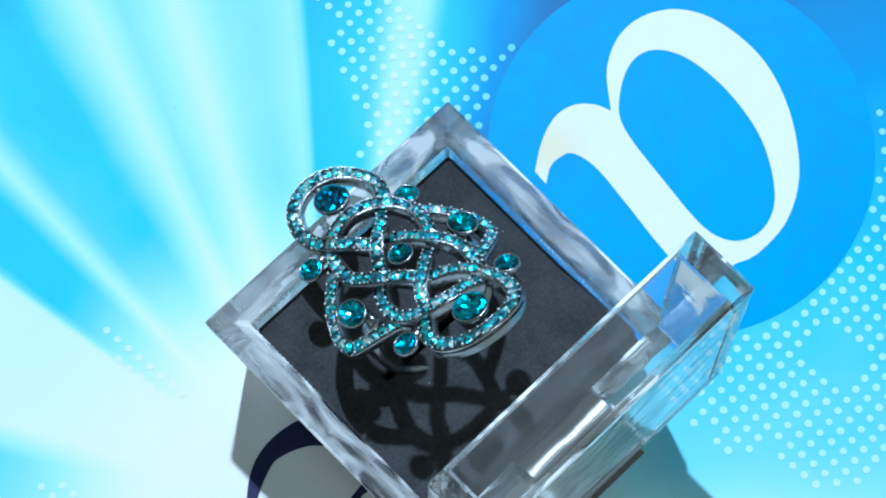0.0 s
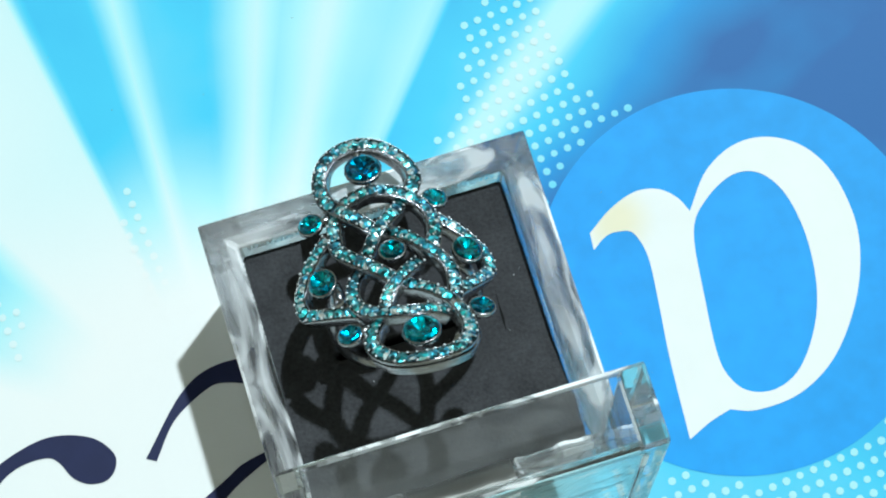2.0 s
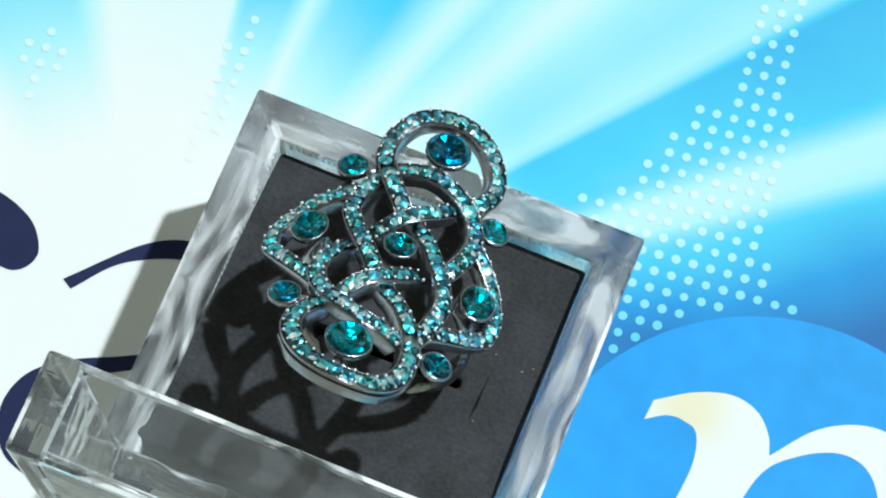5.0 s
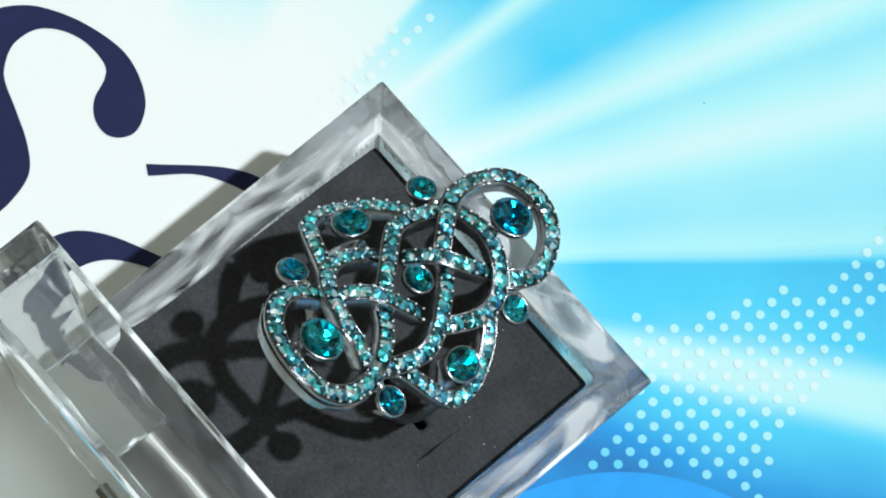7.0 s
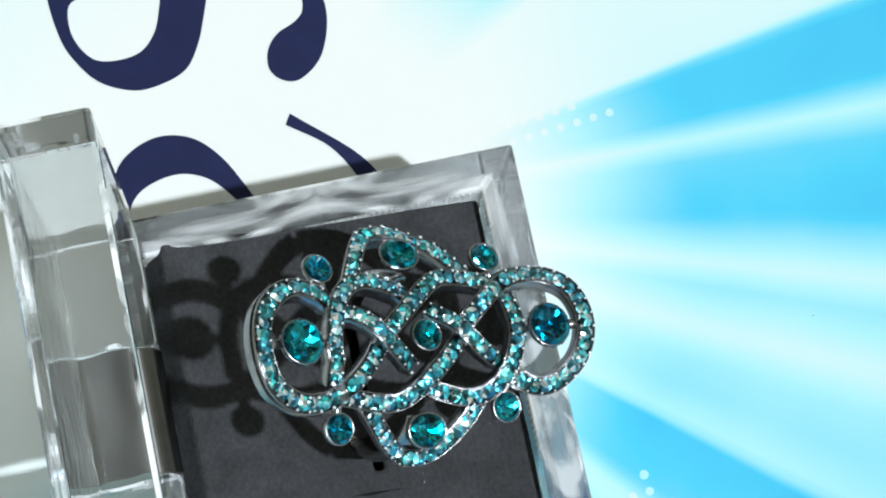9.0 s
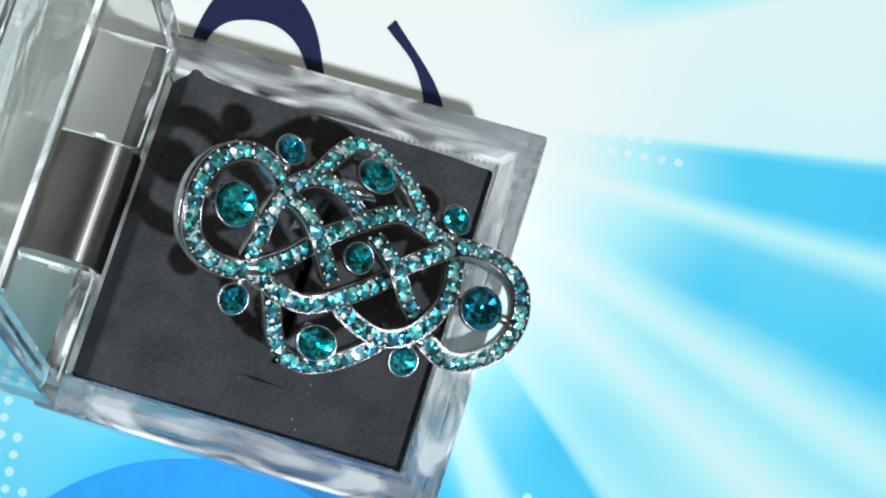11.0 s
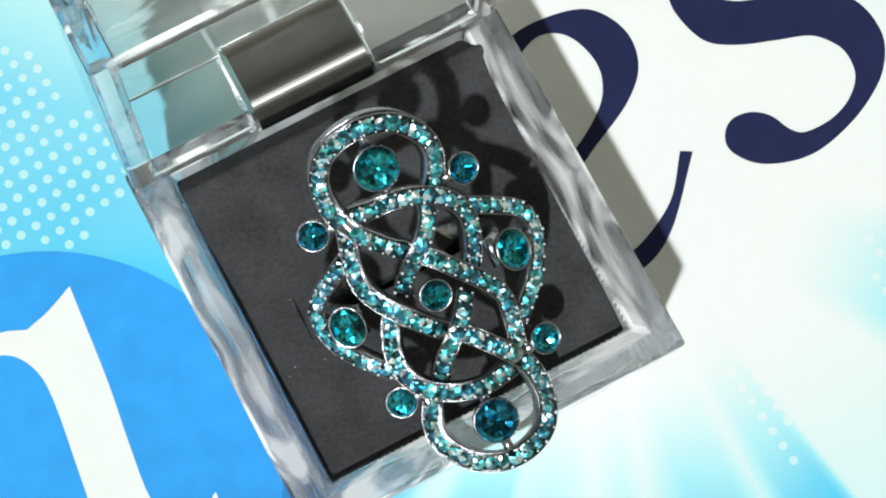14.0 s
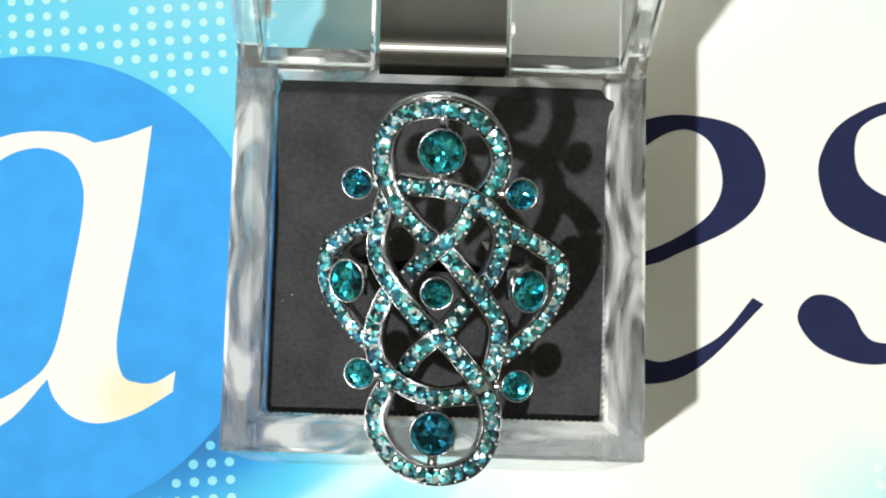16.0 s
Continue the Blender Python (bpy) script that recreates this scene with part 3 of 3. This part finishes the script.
def chaton(radius, sides=12):
    """A large cut stone seen through its crown: a ring of crown facets round the sunk star of its foiled back."""
    bm = bmesh.new()
    tiers = [(1.0, 0.0, 0.0), (0.88, 0.20, 0.5), (0.70, 0.30, 0.0), (0.42, 0.17, 0.5), (0.16, 0.05, 0.0)]
    wob = random.Random(int(radius * 1e4))
    rings = []
    for n, (r, z, o) in enumerate(tiers):
        jig = 0.0 if n == 0 else 0.028
        rings.append([bm.verts.new((radius * r * math.cos((k + o) * math.tau / sides), radius * r * math.sin((k + o) * math.tau / sides), radius * (z + wob.uniform(-jig, jig)))) for k in range(sides)])
    for n, (a, b) in enumerate(zip(rings, rings[1:])):
        for k in range(sides):
            k1 = (k + 1) % sides
            if n % 2 == 0:
                bm.faces.new((a[k], a[k1], b[k]))
                bm.faces.new((b[k], a[k1], b[k1]))
            else:
                bm.faces.new((a[k], b[k1], b[k]))
                bm.faces.new((a[k], a[k1], b[k1]))
    low = bm.verts.new((0, 0, 0.0))
    base = bm.verts.new((0, 0, -0.5 * radius))
    for k in range(sides):
        k1 = (k + 1) % sides
        bm.faces.new((rings[-1][k], rings[-1][k1], low))
        bm.faces.new((rings[0][k1], rings[0][k], base))
    bmesh.ops.recalc_face_normals(bm, faces=bm.faces)
    bmesh.ops.split_edges(bm, edges=bm.edges[:])
    return bm


def cup(radius, deep, wall=0.014):
    """A bezel: a turned metal cup with a rolled lip."""
    bm = bmesh.new()
    prof = [(radius * 0.45, -deep), (radius * 0.9, -deep * 0.55), (radius + wall, -0.03), (radius + wall, 0.015), (radius + wall * 0.4, 0.03), (radius - 0.005, 0.012), (radius * 0.93, -0.02), (radius * 0.3, -deep * 0.7)]
    rings = [[bm.verts.new((r * math.cos(k * math.tau / 20), r * math.sin(k * math.tau / 20), z)) for k in range(20)] for r, z in prof]
    for a, b in zip(rings, rings[1:]):
        for k in range(20):
            bm.faces.new((a[k], a[(k + 1) % 20], b[(k + 1) % 20], b[k]))
    bm.faces.new(rings[0][::-1])
    bm.faces.new(rings[-1])
    bmesh.ops.recalc_face_normals(bm, faces=bm.faces)
    return bm


def band_mesh(points, width, thick):
    """A cast band along points (across, along, above): rounded edges and a sunk channel for the stones."""
    bm = bmesh.new()
    w = width / 2
    prof = [(-w * 0.86, -thick), (-w * 0.98, -thick * 0.85), (-w, -0.03), (-w * 0.99, 0.004), (-w * 0.95, 0.010), (-w * 0.89, 0.004), (-w * 0.84, -0.035)]
    prof += [(-a, b) for a, b in reversed(prof)]
    line = spline(points, 6)
    at = [face(*p) for p in line]
    rows = []
    for k, (p, nrm) in enumerate(at):
        d = (at[min(k + 1, len(at) - 1)][0] - at[max(k - 1, 0)][0]).normalized()
        side = d.cross(nrm).normalized()
        up = side.cross(d).normalized()
        rows.append([bm.verts.new(p + side * a + up * b) for a, b in prof])
    count = len(prof)
    for a, b in zip(rows, rows[1:]):
        for k in range(count):
            bm.faces.new((a[k], a[(k + 1) % count], b[(k + 1) % count], b[k]))
    bm.faces.new(rows[0])
    bm.faces.new(rows[-1][::-1])
    bmesh.ops.recalc_face_normals(bm, faces=bm.faces)
    return bm, at


def mirrored(points):
    return [(-x, -u, *h) for x, u, *h in points]


# Woven bands of the upper half; the lower half is the same, turned round the middle.
LOOP = [(0.50, 0.98, 0.02), (0.56, 1.18, 0.0), (0.55, 1.44, 0.0), (0.42, 1.67, 0.0), (0.19, 1.78, 0.0), (-0.09, 1.79, 0.0), (-0.35, 1.68, 0.0), (-0.53, 1.46, 0.0), (-0.57, 1.24, 0.0), (-0.50, 1.04, -0.02), (-0.41, 0.88, -0.08)]
CROSS = [(0.50, 1.04, 0.03), (0.43, 0.90, 0.05), (0.33, 0.76, 0.04), (0.20, 0.60, 0.0), (0.08, 0.49, -0.05), (-0.11, 0.34, 0.0), (-0.24, 0.19, 0.04), (-0.37, 0.03, 0.05), (-0.49, -0.13, 0.05), (-0.58, -0.30, 0.03), (-0.60, -0.46, 0.0), (-0.57, -0.68, -0.02), (-0.53, -0.88, -0.04), (-0.50, -1.0, -0.06)]
BOW = [(0.42, 1.02, -0.06), (0.30, 1.02, -0.02), (0.19, 1.02, 0.02), (0.05, 1.03, 0.04), (-0.12, 1.00, 0.05), (-0.28, 0.94, 0.05), (-0.43, 0.85, 0.04), (-0.54, 0.72, 0.03), (-0.60, 0.56, 0.02), (-0.60, 0.40, 0.0), (-0.57, 0.26, -0.03), (-0.51, 0.10, -0.07), (-0.40, -0.01, -0.10)]
BAR = [(-0.31, 0.84, -0.05), (-0.26, 0.74, 0.02), (-0.17, 0.61, 0.06), (-0.06, 0.50, 0.08), (0.07, 0.38, 0.07), (0.19, 0.25, 0.02), (0.30, 0.12, -0.05)]
WING_A = [(-0.57, 0.66, -0.07), (-0.97, 0.43, -0.02), (-1.20, 0.24, -0.02)]
WING_B = [(-1.20, 0.24, -0.02), (-1.21, -0.02, -0.02), (-1.06, -0.30, -0.02), (-0.86, -0.49, -0.02), (-0.64, -0.66, -0.03)]
WING_C = [(0.58, 0.68, -0.07), (0.93, 0.44, -0.02), (1.09, 0.25, -0.02)]
WING_D = [(1.09, 0.25, -0.02), (1.09, -0.02, -0.02), (0.98, -0.25, -0.02), (0.81, -0.45, -0.02), (0.62, -0.60, -0.03)]
BANDS = [(LOOP, 0.20), (CROSS, 0.185), (BOW, 0.185), (BAR, 0.175)]
BANDS += [(mirrored(p), w) for p, w in BANDS]
BANDS += [(WING_A, 0.175), (WING_B, 0.175), (WING_C, 0.175), (WING_D, 0.175)]

for loop_points, wide, deep in ((LOOP, 0.09, 0.11), (mirrored(LOOP), 0.03, 0.05)):
    sign = 1 if loop_points[0][1] > 0 else -1
    mid_u = 1.36 * sign
    plate = [(x * (1 + wide), mid_u + (u - mid_u) * (1 + wide), -0.05) for x, u, h in loop_points[1:-3]]
    part("loop_rim", band_mesh(plate, 0.16, deep)[0], SILVER, ring)

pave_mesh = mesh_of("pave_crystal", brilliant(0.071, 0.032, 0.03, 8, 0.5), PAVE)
beads = bmesh.new()
stones = []
for points, width in BANDS:
    bm, at = band_mesh(points, width, 0.15)
    part("woven_band", bm, SILVER, ring, smooth=True)
    run, step = 0.0, 0.124
    due = 0.07
    for (p, nrm), (q, _) in zip(at, at[1:]):
        length = (q - p).length
        while due <= run + length:
            spot = p.lerp(q, (due - run) / length)
            d = (q - p).normalized()
            side = d.cross(nrm).normalized()
            if all((spot - o).length > 0.105 for o in stones):
                stones.append(spot.copy())
                basis = Matrix((d, side, d.cross(side) * -1)).transposed()
                if (basis @ Vector((0, 0, 1))).dot(nrm) < 0:
                    basis = Matrix((d, -side, nrm)).transposed()
                turn = Matrix.Rotation(random.uniform(-0.22, 0.22), 3, "X") @ Matrix.Rotation(random.uniform(-0.22, 0.22), 3, "Y") @ Matrix.Rotation(random.uniform(0, 6), 3, "Z")
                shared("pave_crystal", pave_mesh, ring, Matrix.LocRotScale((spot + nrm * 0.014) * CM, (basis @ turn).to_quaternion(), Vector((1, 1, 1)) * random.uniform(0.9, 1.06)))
                for s in (-1, 1):
                    e = spot + d * step / 2 + side * s * width * 0.34 + nrm * 0.028
                    e += d * random.uniform(-0.012, 0.012) + nrm * random.uniform(-0.006, 0.006)
                    bmesh.ops.create_icosphere(beads, subdivisions=2, radius=random.uniform(0.011, 0.019), matrix=Matrix.Translation(e))
            due += step
        run += length
tagged(part("beading", beads, BEAD, ring, smooth=True), kind="stuff")

# Large stones in their cups: across, along, above, radius, stretch.
STONES = [(0.0, 1.385, 0.03, 0.235, 1.0), (0.0, -1.385, 0.03, 0.235, 1.0), (0.0, 0.0, 0.06, 0.165, 1.0), (0.86, 0.02, 0.02, 0.185, 1.2), (-0.88, 0.0, 0.02, 0.185, 1.2),
          (0.80, 0.99, -0.02, 0.162, 1.0), (-0.78, 0.95, -0.02, 0.162, 1.0), (0.73, -0.88, -0.02, 0.162, 1.0), (-0.81, -0.94, -0.02, 0.162, 1.0)]
for x, u, h, radius, stretch in STONES:
    p, nrm = face(x, u, h)
    nrm = (nrm + EN).normalized()
    basis = Matrix((EU.cross(nrm).normalized(), nrm.cross(EU.cross(nrm)).normalized(), nrm)).transposed()
    m = Matrix.LocRotScale(p * CM, basis.to_quaternion(), (1, stretch, 1))
    bezel = part("bezel", cup(radius * 0.91, 0.12), SILVER, ring, smooth=True)
    bezel.matrix_basis = m
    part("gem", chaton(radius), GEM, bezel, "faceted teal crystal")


def bar_between(a, b, radius):
    bm = bmesh.new()
    d = b - a
    m = Matrix.Translation((a + b) / 2) @ d.to_track_quat("Z", "Y").to_matrix().to_4x4()
    bmesh.ops.create_cone(bm, cap_ends=True, segments=10, radius1=radius, radius2=radius, depth=d.length, matrix=m)
    return bm


for s in (1, -1):
    part("stem", bar_between(face(0, s * 1.55, -0.06)[0], face(0, s * 1.78, -0.05)[0], 0.05), SILVER, ring, smooth=True)
    part("stem", bar_between(face(0, s * 1.25, -0.08)[0], face(0, s * 1.04, -0.03)[0], 0.05), SILVER, ring, smooth=True)
for x, u in ((0.80, 0.99), (-0.78, 0.95), (0.73, -0.88), (-0.81, -0.94)):
    part("stem", bar_between(face(x * 0.95, u, -0.08)[0], face(x * 0.70, u, -0.08)[0], 0.06), SILVER, ring, smooth=True)


def shank():
    """The finger band below the face, standing in the foam."""
    bm = bmesh.new()
    rows = []
    for k in range(41):
        a = radians(-38 + k * (256 / 40)) + math.pi
        wide = 0.11 + 0.05 * abs(math.cos(a))
        row = []
        for r, s in ((0.88, -1), (0.88, 1), (0.94, 1.0), (0.985, 0.6), (0.985, -0.6), (0.94, -1.0)):
            p = RM + EN * (-1.02 + 0.98 * r / 0.95 * math.sin(a)) + EX * (0.92 * r / 0.95 * math.cos(a)) + EU * wide * s
            row.append(bm.verts.new(p))
        rows.append(row)
    for a, b in zip(rows, rows[1:]):
        for k in range(6):
            bm.faces.new((a[k], a[(k + 1) % 6], b[(k + 1) % 6], b[k]))
    bm.faces.new(rows[0])
    bm.faces.new(rows[-1][::-1])
    bmesh.ops.recalc_face_normals(bm, faces=bm.faces)
    return bm


part("shank", shank(), SILVER, ring, smooth=True)
